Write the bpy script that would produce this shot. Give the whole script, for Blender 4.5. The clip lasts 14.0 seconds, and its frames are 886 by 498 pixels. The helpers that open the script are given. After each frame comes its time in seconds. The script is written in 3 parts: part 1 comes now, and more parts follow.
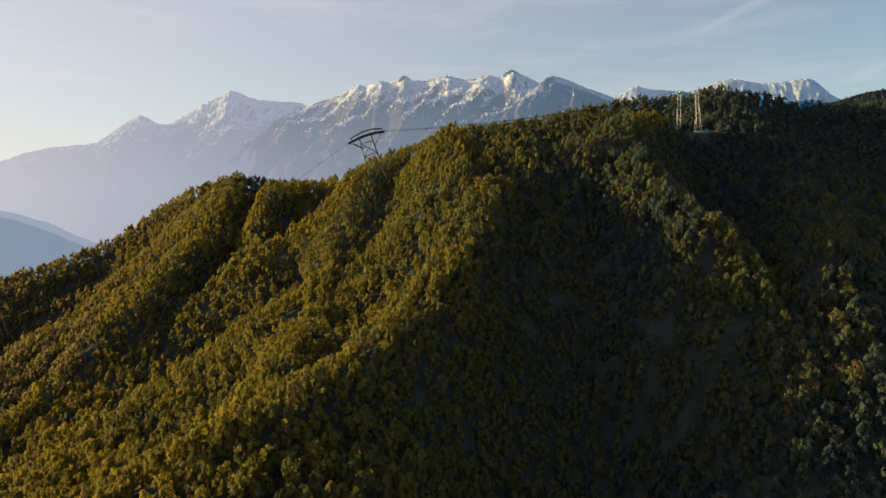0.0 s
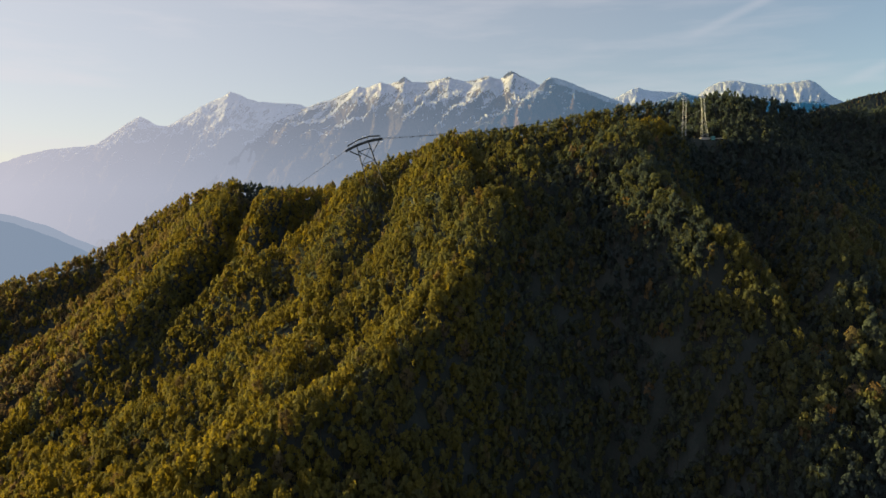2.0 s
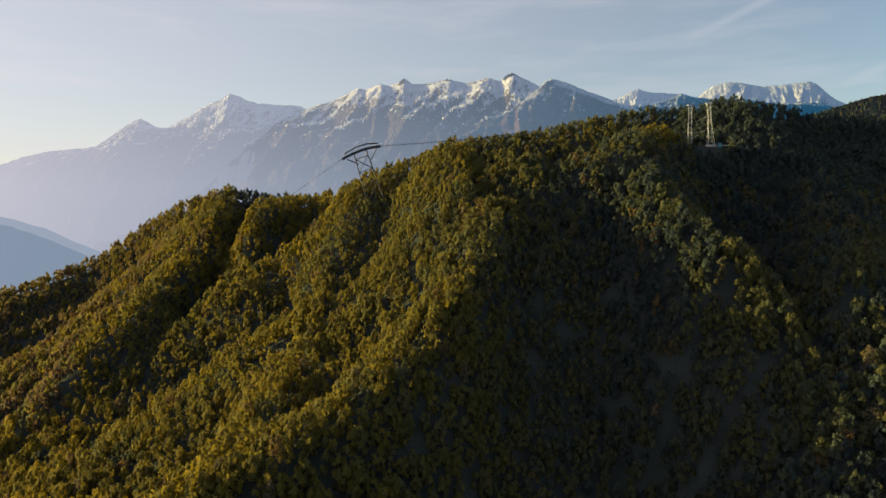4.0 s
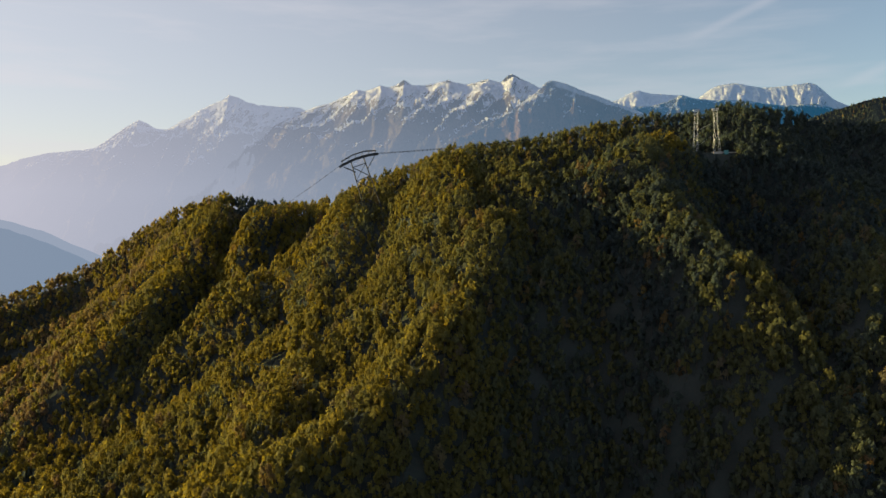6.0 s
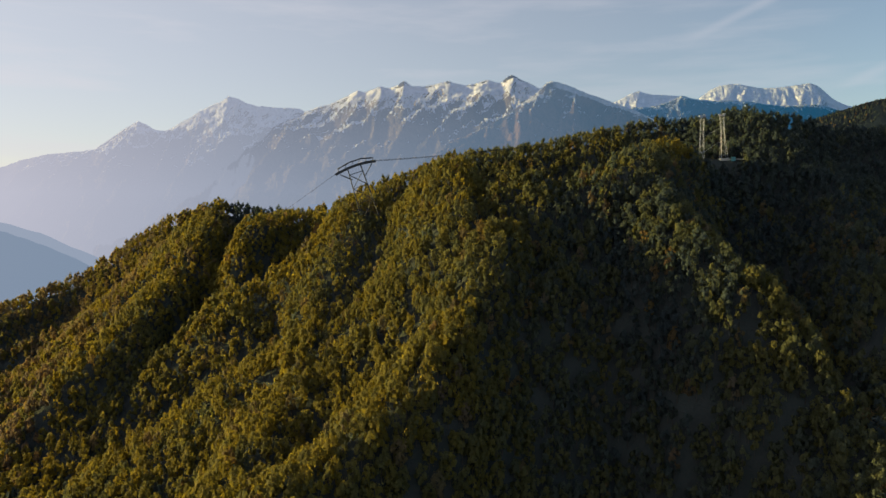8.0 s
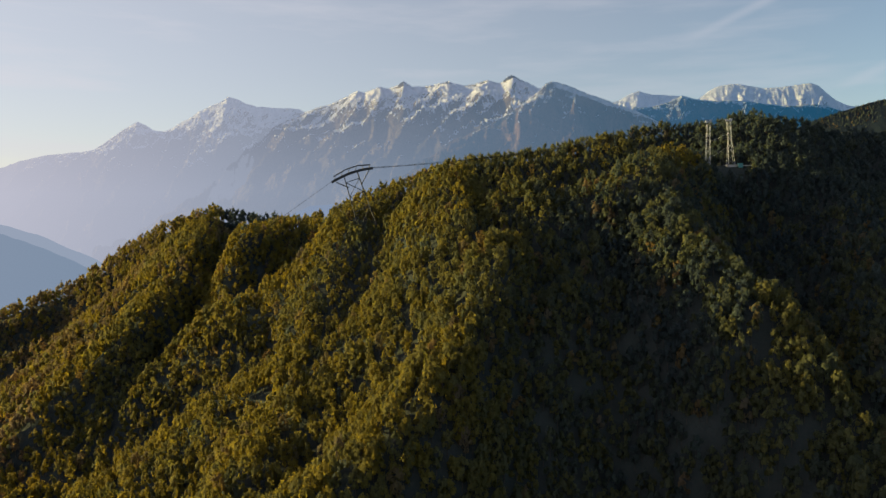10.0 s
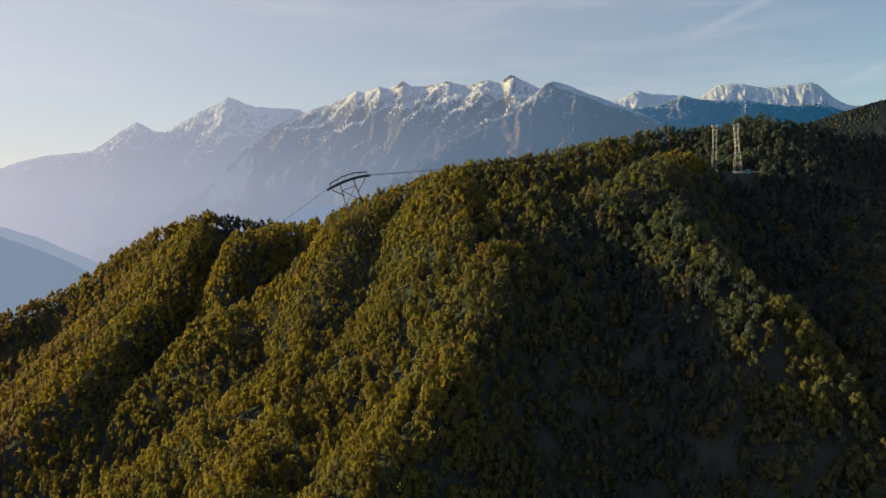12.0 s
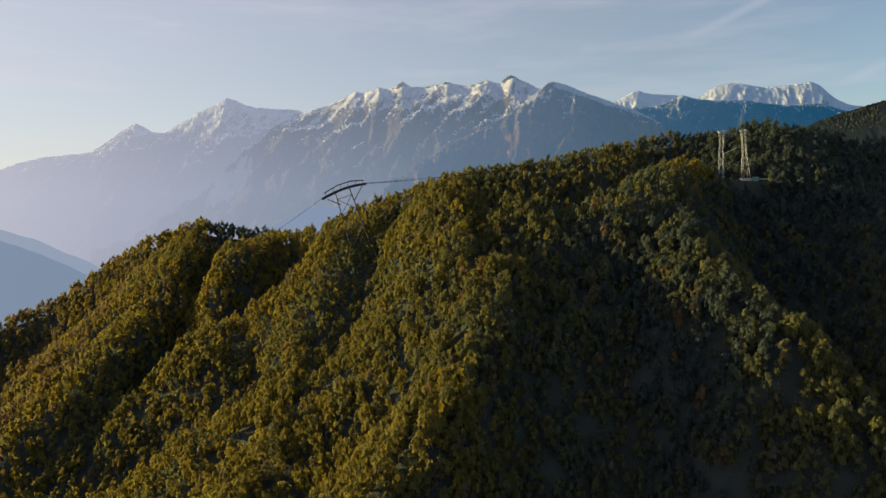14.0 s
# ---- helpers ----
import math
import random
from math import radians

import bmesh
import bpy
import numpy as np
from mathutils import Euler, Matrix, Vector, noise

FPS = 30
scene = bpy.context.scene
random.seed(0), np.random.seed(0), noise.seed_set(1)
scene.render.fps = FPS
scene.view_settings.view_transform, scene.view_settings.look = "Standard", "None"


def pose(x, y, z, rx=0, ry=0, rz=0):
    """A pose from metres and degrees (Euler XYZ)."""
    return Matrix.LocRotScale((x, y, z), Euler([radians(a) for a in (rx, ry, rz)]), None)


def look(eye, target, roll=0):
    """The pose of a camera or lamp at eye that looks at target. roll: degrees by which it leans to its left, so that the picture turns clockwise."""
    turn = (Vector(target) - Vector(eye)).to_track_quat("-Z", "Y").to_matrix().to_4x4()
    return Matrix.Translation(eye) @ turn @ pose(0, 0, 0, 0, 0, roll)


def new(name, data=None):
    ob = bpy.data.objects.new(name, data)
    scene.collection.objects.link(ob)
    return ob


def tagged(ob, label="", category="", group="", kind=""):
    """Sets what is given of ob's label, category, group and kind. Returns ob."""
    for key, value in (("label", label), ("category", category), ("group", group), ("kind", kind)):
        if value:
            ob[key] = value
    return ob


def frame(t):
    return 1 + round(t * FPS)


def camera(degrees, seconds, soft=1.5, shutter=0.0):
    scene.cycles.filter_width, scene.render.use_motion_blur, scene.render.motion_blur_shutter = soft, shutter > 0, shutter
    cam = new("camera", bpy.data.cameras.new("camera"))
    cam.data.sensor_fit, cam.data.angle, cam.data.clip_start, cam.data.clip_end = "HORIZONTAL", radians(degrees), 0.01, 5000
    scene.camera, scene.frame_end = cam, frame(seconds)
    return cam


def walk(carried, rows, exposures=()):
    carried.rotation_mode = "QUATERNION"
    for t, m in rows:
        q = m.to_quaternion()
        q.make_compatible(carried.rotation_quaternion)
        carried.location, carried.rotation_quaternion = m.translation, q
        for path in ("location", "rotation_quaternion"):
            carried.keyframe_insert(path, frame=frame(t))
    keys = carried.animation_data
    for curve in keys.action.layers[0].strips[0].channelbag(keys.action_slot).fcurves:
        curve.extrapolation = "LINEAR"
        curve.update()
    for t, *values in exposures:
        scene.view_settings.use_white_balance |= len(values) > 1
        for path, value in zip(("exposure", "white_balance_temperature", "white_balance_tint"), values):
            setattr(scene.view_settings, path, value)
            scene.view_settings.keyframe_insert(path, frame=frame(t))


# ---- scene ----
cam = camera(64.0, 14.0, soft=1.4)
PATH = [
    (0, (-0.964, 8.446, 199.834), (-0.940, 58.336, 196.519), 0.11),
    (1, (-0.869, 13.017, 201.706), (-0.848, 62.910, 198.432), 0.10),
    (2, (-0.765, 17.568, 203.555), (-0.746, 67.464, 200.325), 0.09),
    (3, (-0.651, 22.103, 205.385), (-0.635, 72.001, 202.200), 0.08),
    (4, (-0.527, 26.625, 207.198), (-0.515, 76.526, 204.058), 0.06),
    (5, (-0.394, 31.137, 208.998), (-0.385, 81.041, 205.899), 0.05),
    (6, (-0.251, 35.645, 210.790), (-0.245, 85.551, 207.724), 0.03),
    (7, (-0.098, 40.150, 212.575), (-0.095, 90.057, 209.534), 0.01),
    (8, (0.065, 44.656, 214.358), (0.065, 94.564, 211.331), -0.02),
    (9, (0.237, 49.167, 216.142), (0.236, 99.076, 213.118), -0.05),
    (10, (0.419, 53.687, 217.931), (0.418, 103.595, 214.899), -0.09),
    (11, (0.611, 58.219, 219.728), (0.611, 108.126, 216.682), -0.13),
    (12, (0.813, 62.766, 221.536), (0.815, 112.673, 218.476), -0.18),
    (13, (1.024, 67.333, 223.359), (1.031, 117.239, 220.293), -0.24),
    (14, (1.245, 71.922, 225.200), (1.259, 121.828, 222.147), -0.30),
]
walk(cam, [(t, look(eye, target, roll)) for t, eye, target, roll in PATH], [(0, 1.69, 6980, 12), (14, 1.57, 6680, 12)])

# ---- light: low sun from ahead on the left, clear hazy sky ----
SUN_LEFT, SUN_UP = 82.0, 9.4
to_sun = Vector((-math.sin(radians(SUN_LEFT)) * math.cos(radians(SUN_UP)), math.cos(radians(SUN_LEFT)) * math.cos(radians(SUN_UP)), math.sin(radians(SUN_UP))))
sun_data = bpy.data.lights.new("sun", "SUN")
sun_data.energy, sun_data.angle, sun_data.color = 3.85, radians(0.6), (1.0, 0.79, 0.27)
sun = new("sun", sun_data)
sun.matrix_world = look((0, 0, 900), Vector((0, 0, 900)) - to_sun)

world = bpy.data.worlds.new("sky")
scene.world = world
world.use_nodes = True
wn, wl = world.node_tree.nodes, world.node_tree.links
wn.clear()
sky = wn.new("ShaderNodeTexSky")
sky.sky_type, sky.sun_disc = "NISHITA", False
sky.sun_elevation, sky.sun_rotation = radians(SUN_UP), radians(-SUN_LEFT)
sky.altitude, sky.air_density, sky.dust_density, sky.ozone_density = 900, 1.0, 0.9, 1.6
back = wn.new("ShaderNodeBackground")
back.inputs["Strength"].default_value = 0.0535
wout = wn.new("ShaderNodeOutputWorld")
coord = wn.new("ShaderNodeTexCoord")
stretch = wn.new("ShaderNodeMapping")
stretch.inputs["Rotation"].default_value = (0, radians(20), radians(15))
stretch.inputs["Scale"].default_value = (2.2, 1.5, 16)
wisp = wn.new("ShaderNodeTexNoise")
wisp.inputs["Scale"].default_value, wisp.inputs["Detail"].default_value, wisp.inputs["Roughness"].default_value = 1.6, 7, 0.55
fade = wn.new("ShaderNodeMapRange")
fade.inputs["From Min"].default_value, fade.inputs["From Max"].default_value, fade.inputs["To Max"].default_value = 0.5, 0.9, 0.40
cirrus = wn.new("ShaderNodeMix")
cirrus.data_type = "RGBA"
fade.inputs["To Min"].default_value = 0.06
# the high veil thickens towards the sun
side = wn.new("ShaderNodeSeparateXYZ")
veil = wn.new("ShaderNodeMapRange")
veil.inputs["From Min"].default_value, veil.inputs["From Max"].default_value = -0.55, 0.55
veil.inputs["To Min"].default_value, veil.inputs["To Max"].default_value = 0.58, 0.0
both = wn.new("ShaderNodeMath")
both.operation, both.use_clamp = "ADD", True
wl.new(coord.outputs["Generated"], side.inputs["Vector"])
wl.new(side.outputs["X"], veil.inputs["Value"])
wl.new(fade.outputs["Result"], both.inputs[0])
wl.new(veil.outputs["Result"], both.inputs[1])
cirrus.inputs["B"].default_value = (4.3, 4.3, 4.75, 1)
wl.new(coord.outputs["Generated"], stretch.inputs["Vector"])
wl.new(stretch.outputs["Vector"], wisp.inputs["Vector"])
wl.new(wisp.outputs["Fac"], fade.inputs["Value"])
# the plane's normal, the way along, where it fades in, half width and strength
TRAILS = [((0.4448, 0.0538, -0.894), (0.8251, -0.413, 0.3856), -0.07, 0.03, 0.009, 0.16),
          ((0.4088, -0.0757, -0.9095), (0.7692, -0.5078, 0.3879), -0.03, 0.02, 0.010, 0.14)]
# two faint old vapour trails, each a narrow band along a great circle
trails = both.outputs["Value"]
for across, along, start, stop, wide, gain in TRAILS:
    parts = []
    for axis in (across, along):
        dot = wn.new("ShaderNodeVectorMath")
        dot.operation = "DOT_PRODUCT"
        dot.inputs[1].default_value = axis
        wl.new(coord.outputs["Generated"], dot.inputs[0])
        parts.append(dot.outputs["Value"])
    flat = wn.new("ShaderNodeMath")
    flat.operation = "ABSOLUTE"
    wl.new(parts[0], flat.inputs[0])
    band = wn.new("ShaderNodeMapRange")
    band.interpolation_type = "SMOOTHSTEP"
    band.inputs["From Min"].default_value, band.inputs["From Max"].default_value = 0.0, wide
    band.inputs["To Min"].default_value, band.inputs["To Max"].default_value = gain, 0.0
    wl.new(flat.outputs["Value"], band.inputs["Value"])
    reach = wn.new("ShaderNodeMapRange")
    reach.interpolation_type = "SMOOTHSTEP"
    reach.inputs["From Min"].default_value, reach.inputs["From Max"].default_value = start, stop
    wl.new(parts[1], reach.inputs["Value"])
    piece = wn.new("ShaderNodeMath")
    piece.operation = "MULTIPLY"
    wl.new(band.outputs["Result"], piece.inputs[0])
    wl.new(reach.outputs["Result"], piece.inputs[1])
    total = wn.new("ShaderNodeMath")
    total.operation, total.use_clamp = "ADD", True
    wl.new(trails, total.inputs[0])
    wl.new(piece.outputs["Value"], total.inputs[1])
    trails = total.outputs["Value"]
wl.new(trails, cirrus.inputs["Factor"])
wl.new(sky.outputs["Color"], cirrus.inputs["A"])
wl.new(cirrus.outputs["Result"], back.inputs["Color"])
wl.new(back.outputs["Background"], wout.inputs["Surface"])


# ---- noise and mesh helpers ----
def lattice(ix, iy, seed):
    h = (ix.astype(np.int64) * 374761393 + iy.astype(np.int64) * 668265263 + seed * 1442695041) & 0x7FFFFFFF
    h = ((h ^ (h >> 13)) * 1274126177) & 0x7FFFFFFF
    return ((h ^ (h >> 16)) & 0xFFFFF) / 0xFFFFF


def vnoise(x, y, seed=0):
    """Smooth noise from 0 to 1, one knot a unit."""
    ix, iy = np.floor(x), np.floor(y)
    fx, fy = x - ix, y - iy
    fx, fy = fx * fx * (3 - 2 * fx), fy * fy * (3 - 2 * fy)
    a, b = lattice(ix, iy, seed), lattice(ix + 1, iy, seed)
    c, d = lattice(ix, iy + 1, seed), lattice(ix + 1, iy + 1, seed)
    return (a * (1 - fx) + b * fx) * (1 - fy) + (c * (1 - fx) + d * fx) * fy


def fractal(x, y, seed=0, octaves=5, rough=0.5, ridged=False):
    total, amp, norm = 0, 1.0, 0
    for k in range(octaves):
        n = vnoise(x * 2 ** k + 17.3 * k, y * 2 ** k - 9.1 * k, seed + k)
        if ridged:
            n = 1 - np.abs(2 * n - 1)
        total, norm = total + amp * n, norm + amp
        amp *= rough
    return total / norm


def mesh_of(name, verts, faces, smooth=True):
    """A mesh from arrays of vertices and of triangles or quads."""
    verts, faces = np.asarray(verts, np.float32), np.asarray(faces, np.int32)
    n, k = faces.shape
    me = bpy.data.meshes.new(name)
    me.vertices.add(len(verts))
    me.vertices.foreach_set("co", verts.ravel())
    me.loops.add(n * k)
    me.loops.foreach_set("vertex_index", faces.ravel())
    me.polygons.add(n)
    me.polygons.foreach_set("loop_start", np.arange(0, n * k, k, dtype=np.int32))
    me.polygons.foreach_set("use_smooth", np.full(n, smooth))
    me.update(calc_edges=True)
    return me


def sheet(nx, ny):
    """The quads of a grid of nx by ny vertices, row by row."""
    i = (np.arange(ny - 1)[:, None] * nx + np.arange(nx - 1)[None, :]).ravel()
    return np.stack([i, i + 1, i + nx + 1, i + nx], 1)


def part(name, bm, material, parent=None, label=""):
    """Links a bmesh as one mesh object, under a thing or a part."""
    me = bpy.data.meshes.new(name)
    bm.to_mesh(me)
    bm.free()
    me.materials.append(material)
    ob = new(name, me)
    ob.parent = parent
    return tagged(ob, label)


# ---- materials ----
class Nodes:
    """A node material, built by short calls."""

    def __init__(self, name):
        self.material = bpy.data.materials.new(name)
        self.material.use_nodes = True
        self.tree = self.material.node_tree
        self.tree.nodes.clear()

    def add(self, kind, links=None, **values):
        node = self.tree.nodes.new("ShaderNode" + kind)
        for key, value in values.items():
            if key == "data_type":
                node.data_type = value
            elif key == "operation":
                node.operation = value
            elif key == "blend_type":
                node.blend_type = value
            elif key == "attribute_name":
                node.attribute_name = value
            else:
                node.inputs[key.replace("_", " ")].default_value = value
        for key, socket in (links or {}).items():
            self.tree.links.new(socket, node.inputs[key])
        return node

    def noise(self, scale, detail=4, rough=0.55, vector=None):
        vector = vector or self.add("NewGeometry").outputs["Position"]
        return self.add("TexNoise", {"Vector": vector}, Scale=scale, Detail=detail, Roughness=rough).outputs["Fac"]

    def spread(self, socket, low, high, to_low=0.0, to_high=1.0):
        return self.add("MapRange", {"Value": socket}, From_Min=low, From_Max=high, To_Min=to_low, To_Max=to_high).outputs["Result"]

    def math(self, operation, a, b):
        links = {i: s for i, s in enumerate((a, b)) if not isinstance(s, (int, float))}
        node = self.tree.nodes.new("ShaderNodeMath")
        node.operation = operation
        for i, s in enumerate((a, b)):
            if i in links:
                self.tree.links.new(s, node.inputs[i])
            else:
                node.inputs[i].default_value = s
        return node.outputs[0]

    def mix(self, factor, a, b, how="MIX"):
        node = self.tree.nodes.new("ShaderNodeMix")
        node.data_type, node.blend_type = "RGBA", how
        for key, value in (("Factor", factor), ("A", a), ("B", b)):
            if isinstance(value, (int, float)):
                node.inputs[key].default_value = value
            elif isinstance(value, tuple):
                node.inputs[key].default_value = (*value, 1)
            else:
                self.tree.links.new(value, node.inputs[key])
        return node.outputs["Result"]

    def bump(self, height, distance, strength=1.0):
        return self.add("Bump", {"Height": height}, Distance=distance, Strength=strength).outputs["Normal"]

    def end(self, shader):
        out = self.tree.nodes.new("ShaderNodeOutputMaterial")
        self.tree.links.new(shader.outputs[0], out.inputs["Surface"])
        return self.material


def leaves(name, single):
    """Spring foliage: green, olive and ochre trees, with some still bare and greyish. single: one object a tree."""
    n = Nodes(name)
    if single:
        chance = n.add("SeparateXYZ", {"Vector": n.add("ObjectInfo").outputs["Color"]}).outputs["X"]
    else:
        chance = n.add("Attribute", attribute_name="tint").outputs["Fac"]
    ramp = n.tree.nodes.new("ShaderNodeValToRGB")
    n.tree.links.new(chance, ramp.inputs["Fac"])
    # low stops are dark and bluish, with the tone of shaded slopes put in
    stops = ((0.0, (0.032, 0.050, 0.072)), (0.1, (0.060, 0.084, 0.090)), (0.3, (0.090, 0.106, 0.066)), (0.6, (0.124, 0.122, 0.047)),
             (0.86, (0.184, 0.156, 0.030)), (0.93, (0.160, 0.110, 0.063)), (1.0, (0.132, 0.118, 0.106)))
    while len(ramp.color_ramp.elements) < len(stops):
        ramp.color_ramp.elements.new(0.5)
    for element, (at, colour) in zip(ramp.color_ramp.elements, stops):
        element.position, element.color = at, (*colour, 1)
    patch = n.spread(n.noise(0.012, 3), 0.35, 0.65)
    colour = n.mix(n.math("MULTIPLY", patch, n.spread(chance, 0.15, 0.6, 0, 0.55)), ramp.outputs["Color"], (0.136, 0.129, 0.040))
    grain = n.spread(n.noise(2.6, 3, 0.7), 0.3, 0.72, 0.68, 1.26)
    colour = n.mix(1.0, colour, n.add("CombineXYZ", {"X": grain, "Y": grain, "Z": grain}).outputs[0], "MULTIPLY")
    normal = n.bump(n.noise(3.2, 4, 0.7), 0.5, 0.5)
    face = n.add("BsdfPrincipled", {"Base Color": colour, "Normal": normal}, Roughness=0.6)
    face.inputs["Specular IOR Level"].default_value = 0.12
    glow = n.add("BsdfTranslucent", {"Color": n.mix(1.0, colour, (1.46, 1.30, 0.66), "MULTIPLY"), "Normal": normal})
    return n.end(n.add("MixShader", {1: face.outputs[0], 2: glow.outputs[0]}, Fac=0.54))


def plain(name, colour, rough, metal=0.0, scale=2.0, vary=0.25):
    """Paint, steel, concrete: one colour with streaks and small wear."""
    n = Nodes(name)
    wear = n.spread(n.noise(scale, 6, 0.65), 0.3, 0.7, 1 - vary, 1 + vary)
    tone = n.mix(1.0, colour, n.add("CombineXYZ", {"X": wear, "Y": wear, "Z": wear}).outputs[0], "MULTIPLY")
    return n.end(n.add("BsdfPrincipled", {"Base Color": tone, "Normal": n.bump(n.noise(scale * 6, 3), 0.01)}, Roughness=rough, Metallic=metal))


def forest_floor():
    n = Nodes("forest_floor")
    litter = n.mix(n.spread(n.noise(0.15, 6, 0.6), 0.35, 0.65), (0.036, 0.044, 0.044), (0.032, 0.044, 0.042))
    litter = n.mix(n.spread(n.noise(1.5, 5, 0.7), 0.4, 0.7), litter, (0.048, 0.050, 0.046))
    ground = n.add("BsdfPrincipled", {"Base Color": litter, "Normal": n.bump(n.noise(1.2, 6, 0.65), 0.4)}, Roughness=1.0)
    ground.inputs["Specular IOR Level"].default_value = 0.0
    return n.end(ground)


def distance_rock(name, low, high, snow_from, snow_to, air_left, air_right, air_low, air_high, clear=0.0, rocky_top=9000, lee=None):
    """A far slope: brown woods and rock below, snow above the snow line, with bright haze mixed in as a glow.
    air_left, air_right: share of airlight towards the sun and away from it."""
    n = Nodes(name)
    place = n.add("NewGeometry").outputs["Position"]
    axes = n.add("SeparateXYZ", {"Vector": place}).outputs
    woods = n.mix(n.spread(n.noise(0.006, 7, 0.62), 0.38, 0.62), low, high)
    woods = n.mix(n.spread(n.noise(0.03, 5, 0.7), 0.4, 0.7, 0, 0.5), woods, (0.05, 0.05, 0.045))
    gully = n.add("CombineXYZ", {"X": n.math("ADD", axes["X"], n.math("MULTIPLY", axes["Z"], 0.35)), "Y": n.math("MULTIPLY", axes["Z"], 0.16)}).outputs[0]
    woods = n.mix(n.spread(n.noise(0.02, 7, 0.68, gully), 0.42, 0.7, 0, 0.4), woods, high)
    steep = n.add("SeparateXYZ", {"Vector": n.add("NewGeometry").outputs["Normal"]}).outputs["Z"]
    streak = n.add("CombineXYZ", {"X": n.math("ADD", axes["X"], n.math("MULTIPLY", axes["Z"], -0.7)), "Y": n.math("MULTIPLY", axes["Z"], 0.42), "Z": n.math("MULTIPLY", axes["Y"], 0.2)}).outputs[0]
    broad = n.math("MULTIPLY", n.math("SUBTRACT", n.noise(0.0045, 6, 0.6), 0.5), 380.0)
    ribs = n.math("MULTIPLY", n.math("SUBTRACT", n.noise(0.08, 9, 0.76, streak), 0.5), 720.0)
    uneven = n.math("ADD", n.math("ADD", axes["Z"], n.math("ADD", broad, n.math("MULTIPLY", n.math("SUBTRACT", n.noise(0.08, 5, 0.7), 0.5), 520.0))), n.math("ADD", ribs, n.math("MULTIPLY", n.math("SUBTRACT", steep, 0.55), 700.0)))
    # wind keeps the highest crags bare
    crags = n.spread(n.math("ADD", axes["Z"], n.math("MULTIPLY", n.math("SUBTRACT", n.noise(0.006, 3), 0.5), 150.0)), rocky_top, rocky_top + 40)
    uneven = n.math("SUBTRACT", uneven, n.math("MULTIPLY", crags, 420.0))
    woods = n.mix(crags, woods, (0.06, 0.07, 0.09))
    cover = n.spread(uneven, snow_from, snow_to)
    if lee:
        # drifts kept below the crest on the side away from the wind
        x0, z0, slope, deep = lee
        below = n.math("SUBTRACT", n.math("SUBTRACT", z0, n.math("MULTIPLY", n.math("SUBTRACT", axes["X"], x0), slope)), axes["Z"])
        ragged = n.math("ADD", below, n.math("MULTIPLY", n.math("SUBTRACT", n.noise(0.02, 6, 0.7), 0.5), deep * 1.6))
        cover = n.math("MAXIMUM", cover, n.math("MULTIPLY", n.spread(ragged, deep, deep * 0.7), n.spread(axes["X"], x0, x0 + 30)))
    colour = n.mix(cover, woods, (0.76, 0.80, 0.97))
    normal = n.bump(n.noise(0.06, 9, 0.76), 32, 1.0)
    ground = n.add("BsdfDiffuse", {"Color": colour, "Normal": normal})
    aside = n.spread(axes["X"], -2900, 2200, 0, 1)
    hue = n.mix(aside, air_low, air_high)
    # haze put into the slope itself, as emission of the airlight's colour
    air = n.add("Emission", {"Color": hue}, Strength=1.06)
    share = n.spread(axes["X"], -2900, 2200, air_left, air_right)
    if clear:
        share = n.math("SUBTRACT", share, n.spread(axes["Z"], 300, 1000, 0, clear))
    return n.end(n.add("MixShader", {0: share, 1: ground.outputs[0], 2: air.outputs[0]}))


LEAF_SINGLE, LEAF_MANY = leaves("tree_leaves", True), leaves("forest_leaves", False)
BARK = plain("bark", (0.055, 0.045, 0.035), 0.9, scale=3)
SOIL = forest_floor()
DARK_STEEL = plain("dark_galvanised_steel", (0.028, 0.033, 0.041), 0.8, 0.0, 1.0)
PALE_STEEL = plain("pale_galvanised_steel", (0.34, 0.37, 0.44), 0.6, 0.2, 1.0)
ROPE = plain("steel_rope", (0.007, 0.008, 0.010), 1.0)
CONCRETE = plain("concrete", (0.36, 0.35, 0.33), 0.9, scale=1.0)
TEAL = plain("teal_paint", (0.06, 0.22, 0.24), 0.5)
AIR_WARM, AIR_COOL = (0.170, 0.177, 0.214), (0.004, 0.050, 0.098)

# ---- ground: crests of the hill, from which the slopes fall away ----
CREST_CANOPY = 7.5
CRESTS = {}
CRESTS["skyline"] = [(-520, 380, 50.5), (-330, 410, 130.0), (-265, 430, 154.9), (-211, 456, 173.0), (-165, 468, 207.9), (-135, 472, 217.0), (-100, 462, 209.3), (-75, 445, 213.7), (-53, 430, 222.4), (-31, 415, 225.2), (-21, 412, 227.5), (-5, 410, 232.8), (5, 410, 236.6)]
CRESTS["summit_ridge"] = [(5, 410, 241.9), (68, 413, 251.1), (150, 410, 264.3)]
CRESTS["east_ridge"] = [(154, 410, 264.5), (195, 406, 254.3), (250, 405, 253.6), (420, 400, 252.0)]
CRESTS["shoulder"] = [(8, 304, 214.2), (26, 324, 229.2), (42, 318, 224.9), (54, 313, 217.8)]
CRESTS["upper_shoulder"] = [(60, 318, 231.1), (70, 322, 237.6), (94, 349, 243.0), (130, 385, 237.5), (152, 407, 242.7)]
CRESTS["head_nose"] = [(54, 314, 220), (51, 298, 208.5), (42, 282, 200), (33, 268, 196), (31, 256, 184)]
CRESTS["link"] = [(6, 304, 219.5), (5, 350, 238.3), (4, 403, 240.3)]
CRESTS["main_spur"] = [(8, 304, 208.2), (20, 290, 213.3), (15, 270, 206.5), (6, 248, 189), (-9, 233, 172.5), (-31, 214, 154.5), (-47, 203, 148.5), (-72, 194, 137), (-120, 185, 108), (-190, 150, 60.4)]
